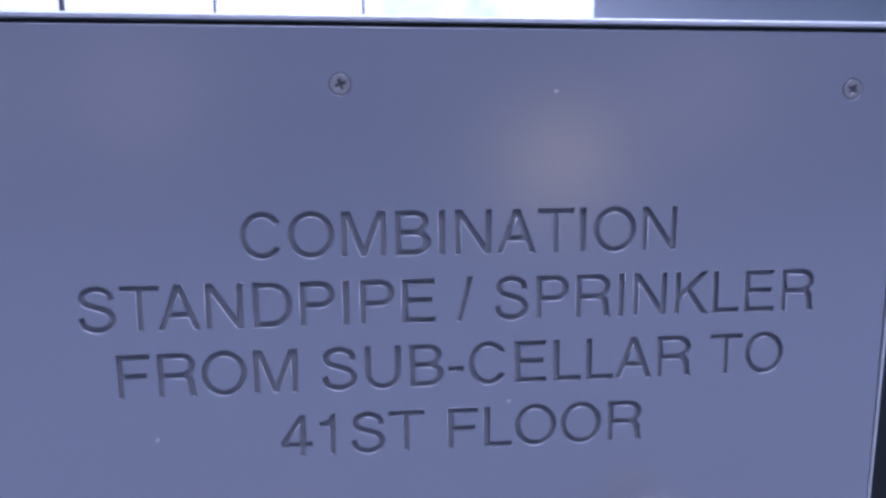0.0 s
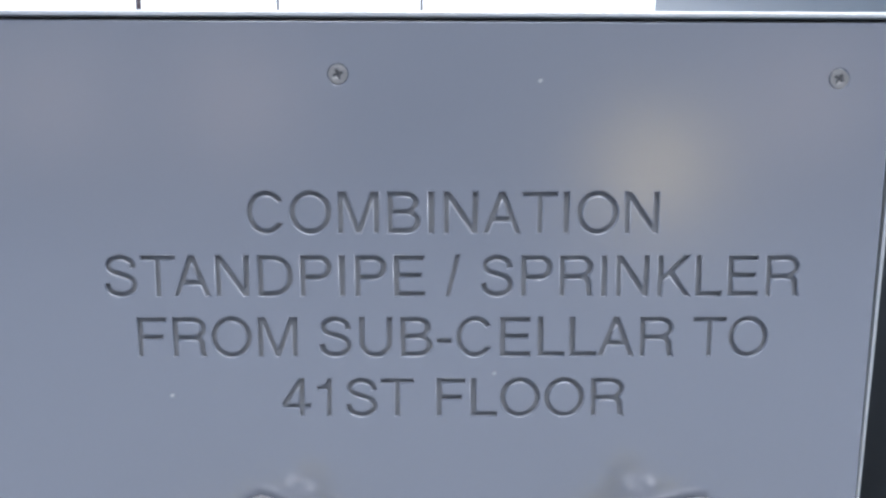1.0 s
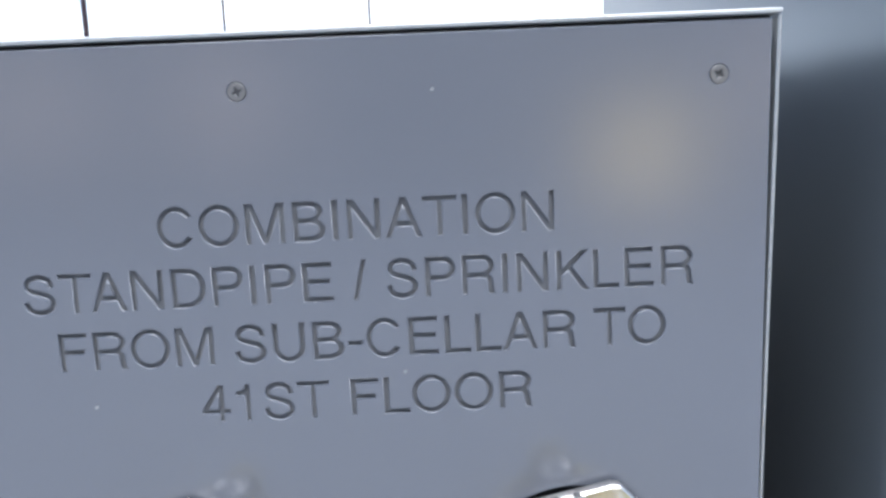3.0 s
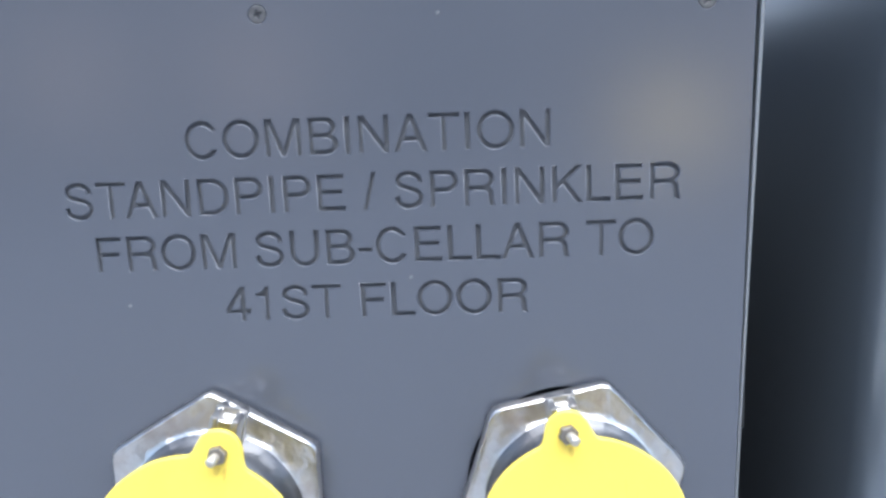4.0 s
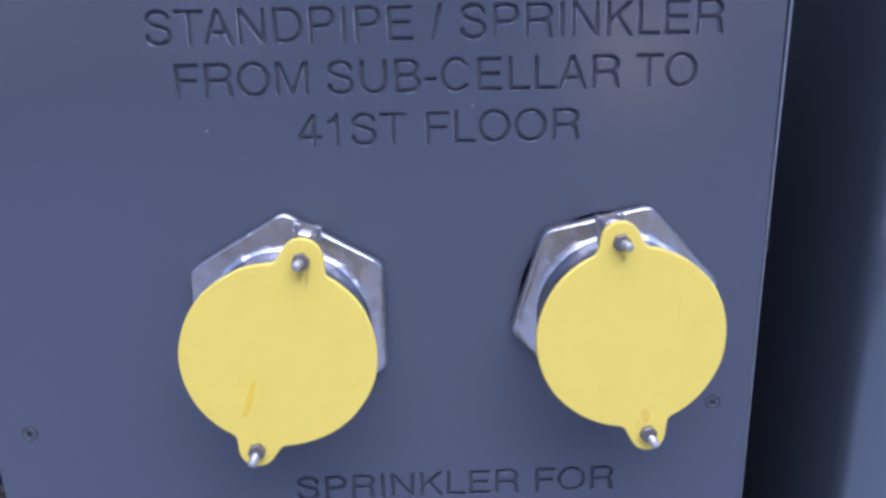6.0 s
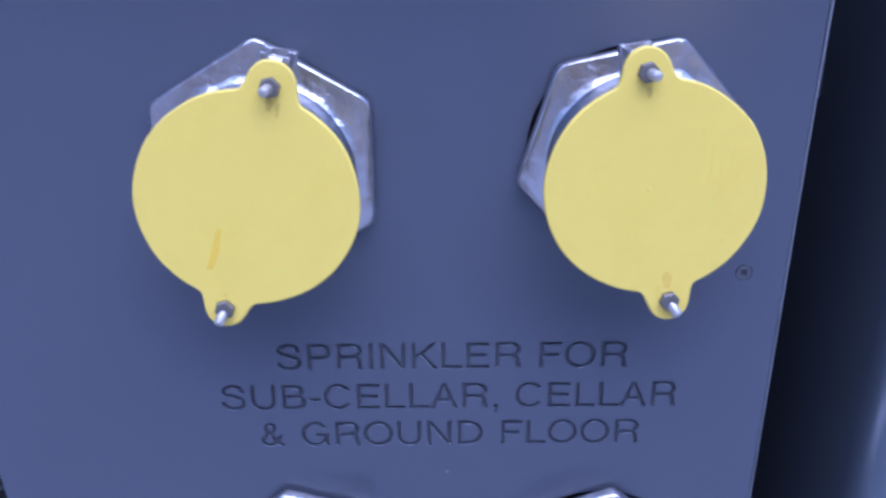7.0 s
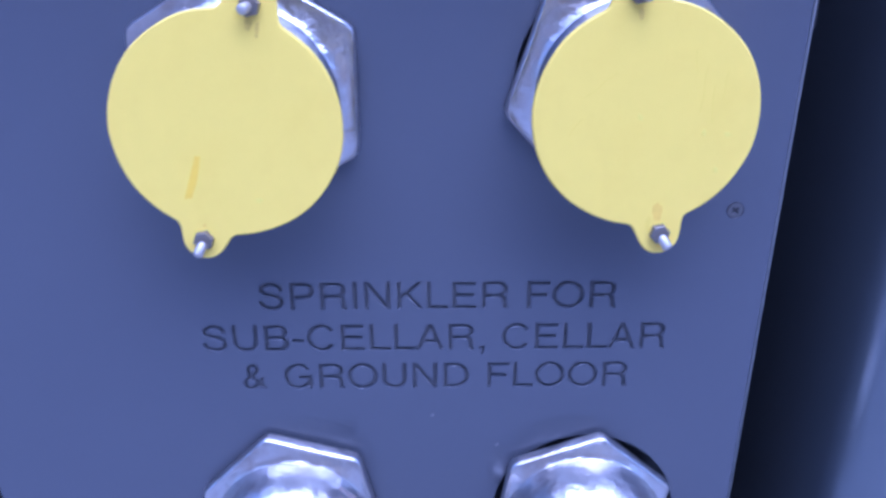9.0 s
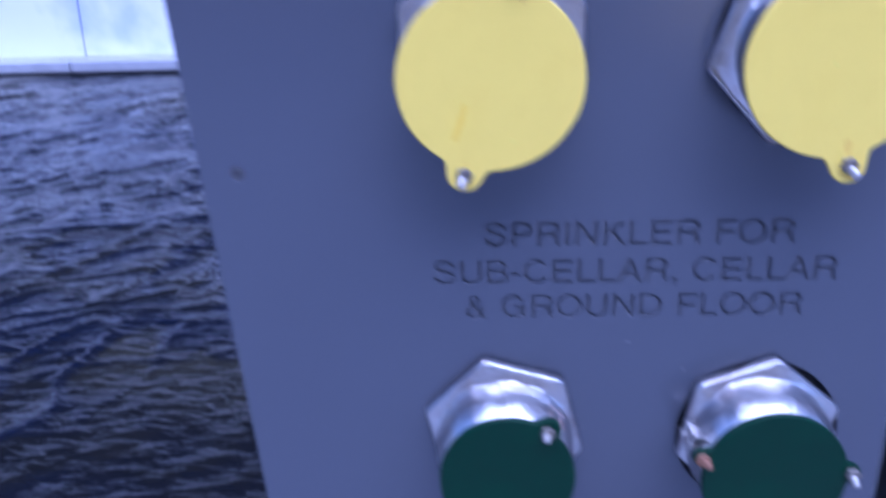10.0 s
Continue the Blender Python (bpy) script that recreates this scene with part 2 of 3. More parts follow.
    glyph(",", 0.14, [(0, 0), (0, 0.14), (0.14, 0.14), (0.14, -0.02), (0.09, -0.17), (0.01, -0.19), (0.07, -0.06), (0.075, 0)])
    glyph("&", 0.80, [(0.80, 0), (0.63, 0), (0.54, 0.09), (0.40, 0.01), (0.26, -0.02), (0.09, 0.04), (0.0, 0.21), (0.06, 0.40), (0.21, 0.525), (0.14, 0.66), (0.13, 0.80), (0.20, 0.94), (0.35, 1.01),
                      (0.49, 0.95), (0.56, 0.80), (0.51, 0.66), (0.37, 0.54), (0.56, 0.31), (0.60, 0.46), (0.72, 0.46), (0.645, 0.21)],
          [(0.30, 0.61), (0.255, 0.73), (0.27, 0.85), (0.345, 0.90), (0.42, 0.85), (0.435, 0.75), (0.39, 0.675)], [(0.465, 0.19), (0.29, 0.43), (0.17, 0.34), (0.125, 0.22), (0.17, 0.12), (0.27, 0.085), (0.38, 0.12)])


cut_alphabet()
# ink width, left and right bearing of each capital, in thousandths
INK = {}
for row in ("A 640 14 13", "B 553 74 40", "C 637 44 41", "D 593 81 48", "E 530 86 51", "F 497 86 28", "G 656 48 74", "I 97 91 90", "K 587 76 4", "L 461 76 19", "M 688 73 72", "N 570 76 76",
            "O 700 39 39", "P 536 86 45", "R 596 88 38", "S 571 49 47", "T 583 14 14", "U 565 79 78", "4 498 25 33", "1 258 101 197", "- 245 44 44", "/ 295 0 0", ", 104 87 87", "& 601 44 22"):
    mark, *nums = row.split()
    INK[mark] = [int(v) / 718 for v in nums]


def letters(text, left, right, base, cap):
    """The outlines of a word of capitals between left and right, on base, of that height."""
    x, loops = 0.0, []
    for i, ch in enumerate(text):
        if text[max(0, i - 1):i + 1] == "TA":
            x -= 0.085
        wide, shapes = GLYPH[ch]
        ink, lsb, rsb = INK[ch]
        if i:
            x += INK[text[i - 1]][2] + lsb
        loops.append((x, ink / wide, shapes))
        x += ink
    k = (right - left) / x
    word = []
    for start, wide, shapes in loops:
        outer, *inner = [[(left + (px * wide + start) * k, base + pz * cap) for px, pz in loop] for loop in shapes]
        word.append((outer, inner))
    return word


def lathe(profile, n=64):
    """A body of revolution about the y axis: rows of (y, radius)."""
    bm = bmesh.new()
    rings = []
    for y, r in profile:
        rings.append([bm.verts.new((r * math.cos(2 * math.pi * i / n), y, r * math.sin(2 * math.pi * i / n))) for i in range(n)])
    for a, b in zip(rings, rings[1:]):
        for i in range(n):
            bm.faces.new((a[i], a[(i + 1) % n], b[(i + 1) % n], b[i]))
    return bm


def close_ends(bm):
    bmesh.ops.holes_fill(bm, edges=[e for e in bm.edges if e.is_boundary], sides=0)
    return bm


# ---- ground, water, far side ----
def cut_sheet():
    bm = block(-400, 400, -400, 400, -0.75, -0.45)
    return bm


tagged(part("ground", cut_sheet(), BED), "dark brown bed of the pool, running out to the horizon", "ground", kind="structure")
tagged(part("pavement", block(-30, 30, -14, 0.72, -0.44, 0.0, 0.01), PAVING), "grey granite paving at the edge of the pool", "pavement", kind="structure")
tagged(part("plinth", block(-0.36, 1.6, 0.722, 1.5, -0.44, 0.0, 0.008), PAVING), "grey granite plinth standing in the pool", "plinth", kind="structure")


def water_surface():
    bm = bmesh.new()
    nx, ny, x0, x1, y0, y1 = 400, 520, -5.5, -0.2, 0.72, 8.0
    cols = [-12 + 0.08 * i for i in range(81)] + [x0 + (x1 - x0) * i / nx for i in range(nx + 1)] + [-0.16 + 0.05 * i for i in range(128)]
    nx = len(cols) - 1
    grid = []
    for j in range(ny + 1):
        v = j / ny
        y = y0 + (y1 - y0) * v ** 1.6
        row = []
        for i in range(nx + 1):
            x = cols[i]
            sway = 0.6 * noise.noise((x * 0.8, y * 0.8, 2.2))
            far = min(1.0, max(0.26, (y - 0.9) / 3.2))
            h = 0.038 * far * noise.noise((x * 1.1 + y * 0.5, y * 2.2 - x * 0.6 + sway, 0.3))
            u, w = x * 0.47 + y * 0.88, y * 0.47 - x * 0.88
            h += 0.040 * far * (0.35 - abs(noise.noise((u * 2.2 + sway, w * 4.0 + sway, 4.1))))
            h += 0.010 * far * (0.35 - abs(noise.noise((u * 3.4, w * 9.0 + 2 * sway, 7.7))))
            ridge = max(0.0, 1 - 4.5 * abs(noise.noise((u * 2.6 + sway, w * 4.6 + sway, 9.3)))) ** 2
            h += 0.016 * ridge * max(0.0, 0.45 + noise.noise((x * 1.6, y * 1.6, 5.5)))
            u, w = x * 0.95 + y * 0.30, y * 0.95 - x * 0.30
            h += 0.011 * max(0.0, 1 - 4.0 * abs(noise.noise((u * 2.6 + sway, w * 8.5 + sway, 1.3)))) ** 2 * max(0.0, 0.35 + noise.noise((x * 1.4, y * 1.4, 8.5)))
            h += 0.004 * noise.noise((x * 13, y * 18, 3.3))
            row.append(bm.verts.new((x, y, -0.05 + h)))
        grid.append(row)
    for j in range(ny):
        for i in range(nx):
            bm.faces.new((grid[j][i], grid[j][i + 1], grid[j + 1][i + 1], grid[j + 1][i]))
    return bm


WATER = bpy.data.materials.new("rippled dark water")
WATER.use_nodes = True
wn = WATER.node_tree
wb = wn.nodes["Principled BSDF"]
wpa, wra = wn.nodes.new("ShaderNodeTexNoise"), wn.nodes.new("ShaderNodeValToRGB")
wpa.inputs["Scale"].default_value, wpa.inputs["Detail"].default_value, wpa.inputs["Distortion"].default_value = 3.2, 7, 0.8
wra.color_ramp.elements[0].position, wra.color_ramp.elements[0].color = 0.40, (0.003, 0.006, 0.020, 1)
wra.color_ramp.elements[1].position, wra.color_ramp.elements[1].color = 0.68, (0.036, 0.033, 0.020, 1)
wmid = wra.color_ramp.elements.new(0.56)
wmid.color = (0.007, 0.007, 0.007, 1)
wn.links.new(wpa.outputs["Fac"], wra.inputs[0])
wn.links.new(wra.outputs[0], wb.inputs["Base Color"])
wb.inputs["Roughness"].default_value, wb.inputs["IOR"].default_value = 0.04, 1.33
wb.inputs["Specular IOR Level"].default_value = 0.42
wco, wno, wbp = wn.nodes.new("ShaderNodeTexCoord"), wn.nodes.new("ShaderNodeTexNoise"), wn.nodes.new("ShaderNodeBump")
wmp = wn.nodes.new("ShaderNodeMapping")
wmp.inputs["Scale"].default_value, wmp.inputs["Rotation"].default_value[2] = (14, 28, 1), 0.35
wno.inputs["Scale"].default_value, wno.inputs["Detail"].default_value, wno.inputs["Distortion"].default_value = 1.0, 4, 0.6
wbp.inputs["Strength"].default_value, wbp.inputs["Distance"].default_value = 0.45, 0.02
wn.links.new(wco.outputs["Object"], wmp.inputs["Vector"])
wn.links.new(wmp.outputs[0], wno.inputs["Vector"])
wn.links.new(wno.outputs["Fac"], wbp.inputs["Height"])
wn.links.new(wbp.outputs[0], wb.inputs["Normal"])
tagged(part("water", water_surface(), WATER, smooth=180), "dark rippled water of a pool, brown and blue", "water", kind="structure")

coping = root("pool_coping", "pale stone coping along the far side of the pool", "coping", kind="structure")
for k in range(8):
    x = -11.25 + k * 2.4
    part("stone", block(x, x + 2.388, 8.0, 8.4, -0.02, 0.085, 0.012), STONE, coping)
part("waterline", block(-12, 8, 8.012, 8.399, -0.44, -0.021), DARK, coping, "dark wet band at the water")
part("joint_bed", block(-12, 8, 8.02, 8.398, -0.02, 0.072), DARK, coping)
facade = root("wall_north", "white facade of wide glossy panels beyond the pool", "wall", kind="structure")
for k in range(7):
    x = -11.25 + k * 2.4
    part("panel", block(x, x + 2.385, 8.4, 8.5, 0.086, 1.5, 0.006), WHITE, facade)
# Unseen dark panes added above the white, to darken the near water's reflection.
for k in range(7):
    x = -11.25 + k * 2.4
    for z in (2.80, 5.0, 7.2):
        part("dark_pane", block(x + 0.04, x + 2.345, 8.43, 8.5, z, z + 2.12, 0.006), GLASS, facade, "added unseen dark pane, darkens the water's reflection")
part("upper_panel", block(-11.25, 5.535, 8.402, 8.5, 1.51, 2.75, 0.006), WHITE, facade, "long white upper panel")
part("frame", block(-11.25, 5.55, 8.42, 8.429, 2.752, 2.798), SHEET, facade)
part("backing", block(-10.7, 6.1, 8.501, 8.7, 0.086, 9.4), SHEET, facade)


# ---- added unseen building behind the camera, for the panel's reflections ----
street = root("building", "added unseen brown building with dark windows, for reflections", "building")
part("wall", block(-16, 16, -15.5, -14.2, -0.44, 13), BRICK, street)
def glow_material(name, colour, strength):
    m = bpy.data.materials.new(name)
    m.use_nodes = True
    node = m.node_tree.nodes["Principled BSDF"]
    node.inputs["Base Color"].default_value = (0.6, 0.5, 0.35, 1)
    node.inputs["Emission Color"].default_value, node.inputs["Emission Strength"].default_value = colour, strength
    return m


# Added emissive panes with no known source, for warm patches in the panel.
WARM_GLOW = glow_material("added warm glow", (1.0, 0.71, 0.26, 1), 1.75)
GLOW = glow_material("added dim glow", (1.0, 0.66, 0.46, 1), 0.5)
for r in range(4):
    for c in range(9):
        x, z = -14.5 + c * 3.4, 0.9 + r * 3.0
        w = part("window", block(x, x + 1.8, -14.2, -14.14, z, z + 1.9, 0.01), STONE, street)
        part("pane", block(x + 0.1, x + 1.7, -14.139, -14.12, z + 0.1, z + 1.8), GLOW if r == 0 and c in (2, 3, 6) else GLASS, w)
# Glowing box added behind the camera for the panel's main warm patch.
glow_box = part("glow_pane", block(3.2, 4.9, -14.19, -14.02, -0.4, 1.5, 0.02), STONE, street, "added glowing pane for the panel's warm reflection")
part("pane", block(3.3, 4.8, -14.019, -14.0, -0.25, 1.4), WARM_GLOW, glow_box)

# ---- the neighbouring column ----
def column_body():
    bm = bmesh.new()
    r, n = 0.042, 16
    x0, x1, y0, y1 = 0.396, 1.5, 0.43, 1.43
    pts = []
    for cx, cy, a0 in ((x0 + r, y0 + r, 180), (x1 - r, y0 + r, 270), (x1 - r, y1 - r, 0), (x0 + r, y1 - r, 90)):
        for i in range(n + 1):
            a = radians(a0 + 90 * i / n)
            pts.append((cx + r * math.cos(a), cy + r * math.sin(a)))
    lo = [bm.verts.new((x, y, 0.0)) for x, y in pts]
    hi = [bm.verts.new((x + (0.10 if x < 1.0 else 0.0), y, 3.6)) for x, y in pts]
    for i in range(len(pts)):
        j = (i + 1) % len(pts)
        bm.faces.new((lo[i], lo[j], hi[j], hi[i]))
    bm.faces.new(hi)
    bm.faces.new(lo[::-1])
    return bm


tagged(part("column", column_body(), COLUMN, smooth=40), "grey metal-clad leaning column with rounded corners beside the pylon", "column")

# ---- the pylon that carries the panel ----
L, R, TOP, FRONT, LOW = -0.305, 0.333, 1.290, 0.45, 0.28
pylon = root("pylon", "grey sheet-metal pylon standing at the water", "pylon")
# Dark body colour adds to the shade in the gap beside the column.
part("body", block(L + 0.055, R - 0.022, FRONT + 0.02, 1.43, 0.0, TOP + 0.002, 0.003), SHEET, pylon, "dark grey sheet-metal body")
part("rear_body", block(-0.345, R - 0.024, 0.75, 1.431, 0.0, TOP + 0.001, 0.003), SHEET, pylon)
part("front_skirt", block(L + 0.040, R - 0.019, FRONT, FRONT + 0.019, 0.0, LOW - 0.003, 0.001), GREY, pylon)
part("top_flange", block(L - 0.044, R + 0.010, FRONT - 0.001, FRONT + 0.03, TOP + 0.0028, TOP + 0.0062, 0.001), RIM, pylon, "bright folded top edge")


def side_flange():
    """A folded strip along the panel's edge that stands off it towards the top."""
    bm = bmesh.new()
    rings = []
    for k in range(25):
        z = LOW + (TOP + 0.002 - LOW) * k / 24
        x = R - 0.014 + 0.0175 * (z - LOW) / (TOP - LOW) + 0.0014 + 0.0038 * max(0.0, (z - 0.93) / 0.36)
        w = 0.0004 + 0.0008 * k / 24
        rings.append([bm.verts.new((x + sx * w, FRONT + y, z)) for sx, y in ((-1, 0.0011), (-0.4, 0.0005), (0.4, 0.0005), (1, 0.0011), (1, 0.03), (-1, 0.03))])
    for p, q in zip(rings, rings[1:]):
        for i in range(6):
            bm.faces.new((p[i], p[(i + 1) % 6], q[(i + 1) % 6], q[i]))
    bm.faces.new(rings[0])
    bm.faces.new(rings[-1][::-1])
    return bm


part("side_flange", side_flange(), RIM, pylon, "bright folded side edge")
# Black sheet behind the edge gap: its shade given as colour.
part("gap_shade", block(L + 0.03, R + 0.004, FRONT + 0.006, FRONT + 0.012, 0.95, TOP + 0.0025), DARK, pylon)
# Strip added across the side gap to block light and hold it black.
part("gap_blocker", block(R - 0.021, 0.415, 1.0, 1.02, 0.0, TOP - 0.03), DARK, pylon, "added black strip, keeps the gap to the column dark")

HOLES = ((-0.052, 0.909, 0.0715), (0.205, 0.915, 0.0735), (-0.0425, 0.554, 0.0650), (0.200, 0.5485, 0.0765))
LINES = (
    ("COMBINATION", -0.057, 0.1965, 1.163, 0.0255),
    ("STANDPIPE", -0.146, 0.052, 1.1235, 0.0255), ("/", 0.065, 0.074, 1.1235, 0.0255), ("SPRINKLER", 0.087, 0.2865, 1.1235, 0.0255),
    ("FROM", -0.1270, -0.0277, 1.0850, 0.0250), ("SUB-CELLAR", -0.014, 0.209, 1.0850, 0.0250), ("TO", 0.221, 0.268, 1.0850, 0.0250),
    ("41ST", -0.038, 0.045, 1.0460, 0.0245), ("FLOOR", 0.0595, 0.179, 1.0460, 0.0245),
    ("SPRINKLER", -0.059, 0.132, 0.7417, 0.0222), ("FOR", 0.146, 0.2145, 0.7417, 0.0222),
    ("SUB-CELLAR,", -0.1055, 0.114, 0.7060, 0.0222), ("CELLAR", 0.128, 0.2555, 0.7060, 0.0222),
    ("&", -0.077, -0.058, 0.6720, 0.0218), ("GROUND", -0.044, 0.102, 0.6720, 0.0218), ("FLOOR", 0.117, 0.2285, 0.6720, 0.0218),
)
panel = root("inlet_panel", "engraved grey metal inlet panel screwed to the pylon", "panel", (0, FRONT, 0))
edge = [(L + 0.039, LOW), (R - 0.014, LOW), (R + 0.0035, TOP), (L - 0.042, TOP)]
SCREWS = ((-0.312, 1.258), (0.0, 1.259), (0.303, 1.257), (-0.276, 0.813), (0.297, 0.820))
cuts = [circle(x, z, r) for x, z, r in HOLES] + [circle(x, z, 0.0062, 24) for x, z in SCREWS]
words = [letters(*row) for row in LINES]
text_cuts = [outer for word in words for outer, inner in word]
centres = [loop for word in words for outer, inner in word for loop in inner]
face = mesh_object("face_plate", plate("face_plate", [edge] + cuts + text_cuts, 0.0024, 0.0006), GREY, panel, "grey face plate with engraved capitals")
for loop in centres:
    mesh_object("letter_centre", plate("letter_centre", [loop], 0.0024, 0.0006), GREY, face)
# Floor of the letters, coloured darker than the face to deepen their shade.
back = mesh_object("backing_plate", plate("backing_plate", [edge] + [circle(x, z, r) for x, z, r in HOLES], 0.003), GROOVE_SHADE, panel, "metal behind the engraving, darkened for shade")
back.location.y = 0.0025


def plus(w, a):
    return [(-w, -a), (w, -a), (w, -w), (a, -w), (a, w), (w, w), (w, a), (-w, a), (-w, w), (-a, w), (-a, -w), (-w, -w)]


screw_me = plate("screw", [circle(0, 0, 0.0058, 28), plus(0.0009, 0.0031)], 0.0016, 0.0003)
floor_me = plate("recess", [circle(0, 0, 0.0040, 16)], 0.0004)
for i, (x, z) in enumerate(SCREWS):
    s = mesh_object("screw", screw_me, SCREW, panel)
    s.matrix_basis = pose(x, -0.0002, z, 0, 17 + 53 * i, 0)
    # Recess floor in a dark colour, standing for the shade in the cross.
    f = mesh_object("recess", floor_me, SHEET, s)
    f.location.y = 0.0011


# ---- hose inlets with their caps ----
def cap_outline(rad, ears, n=220):
    rows = []
    for i in range(n):
        a = 2 * math.pi * i / n
        r = rad
        for ang, dist, er in ears:
            ph = (a - radians(ang) + math.pi) % (2 * math.pi) - math.pi
            s = dist * math.sin(ph)
            if abs(ph) < 1.2 and abs(s) < er:
                r = max(r, dist * math.cos(ph) + math.sqrt(er * er - s * s))
        if rad > 0.072:
            r -= 0.0022 * max(0.0, math.cos(a - radians(-85))) ** 2
        rows.append(r + 0.0005 * noise.noise((3 * math.cos(a) + rad * 90, 3 * math.sin(a), 1.7)))
    for _ in range(3):
        rows = [(rows[i - 1] + 2 * rows[i] + rows[(i + 1) % n]) / 4 for i in range(n)]
    return [(r * math.cos(2 * math.pi * i / n), r * math.sin(2 * math.pi * i / n)) for i, r in enumerate(rows)]


def hex_nut(rad, y0, y1, chamfer, turn):
    """A hexagon whose front corners are turned off."""
    bm = bmesh.new()
    def ring(y, r):
        return [bm.verts.new((r * math.cos(radians(turn + 60 * i)), y, r * math.sin(radians(turn + 60 * i)))) for i in range(6)]
    a, b, c = ring(y1, rad), ring(y0 + chamfer, rad), ring(y0, rad - chamfer * 0.8)
    for p, q in ((a, b), (b, c)):
        for i in range(6):
            bm.faces.new((p[i], p[(i + 1) % 6], q[(i + 1) % 6], q[i]))
    bm.faces.new(c)
    bm.faces.new(a[::-1])
    bmesh.ops.bevel(bm, geom=list(bm.edges), offset=rad * 0.022, segments=3, affect="EDGES")
    return bm


def bolt(parent, x, y, z, lean, side, nut_mat):
    """A nut with a short threaded end that stands out of it."""
    b = part("bolt_nut", hex_nut(0.0068, -0.0045, 0.001, 0.001, 12), NUT if nut_mat == STEEL else nut_mat, parent, "small dull hexagon nut")
    b.matrix_basis = pose(x, y, z)
    rod = lathe([(0.002, 0.0034), (-0.0055, 0.0034), (-0.0115, 0.0033), (-0.0125, 0.0025)], 16)
    r = part("bolt_end", close_ends(rod), nut_mat, parent, "threaded bolt end")
    r.matrix_basis = pose(x, y, z, lean, 0, side)
    for f in r.data.polygons:
        f.use_smooth = True


def cast_flange(rad, inner, turn, shift, n=96):
    """A hexagon with rolled edges whose front rises as a shallow cone to a round collar."""
    bm = bmesh.new()
    rows = ((-0.0045, 1.0, 0.0), (-0.0112, 1.0, 0.0), (-0.0130, 1.0, -0.0005), (-0.0140, 1.0, -0.0017), (-0.0138, 1.0, -0.0034), (-0.0144, 0.66, -0.002), (-0.0156, 0.30, 0.0), (-0.0170, 0.08, 0.0), (-0.0190, 0.0, 0.0))
    rings = []
    for y, share, inset in rows:
        ring = []
        for i in range(n):
            a = 2 * math.pi * i / n
            ph = (a - radians(turn) + math.pi / 6) % (math.pi / 3) - math.pi / 6
            hexagon = min(rad * 0.866 / math.cos(math.pi / 6 - abs(ph)), rad * 0.985) + inset
            dent = noise.noise((rad * 900 + 3.0 * math.cos(a), 3.0 * math.sin(a), y * 120))
            r = inner + (hexagon - inner) * share + 0.0004 * dent
            ring.append(bm.verts.new((r * math.cos(a) + shift[0] * (1 - share), y + 0.0005 * dent * (0.2 if share == 1.0 else 1.0), r * math.sin(a) + shift[1] * (1 - share))))
        rings.append(ring)
    for p, q in zip(rings, rings[1:]):
        for i in range(n):
            bm.faces.new((p[i], p[(i + 1) % n], q[(i + 1) % n], q[i]))
    return bm


def clevis(deep, wide):
    """A cast lug that stands out of the collar: two cheeks, a web between them and a rounded head, its outer end at z = 0."""
    bm = bmesh.new()
    t = wide * 0.27
    for side in (-1, 1):
        x = side * (wide / 2 - t / 2)
        block(x - t / 2, x + t / 2, -0.050, -0.017, -deep, 0.0, min(0.0016, t * 0.3), 2, bm)
    block(-wide / 2 + t * 0.8, wide / 2 - t * 0.8, -0.044, -0.018, -deep, -0.0035, 0.0008, 1, bm)
    block(-wide * 0.56, wide * 0.56, -0.031, -0.026, -deep, 0.0012, 0.0010, 2, bm)
    return bm


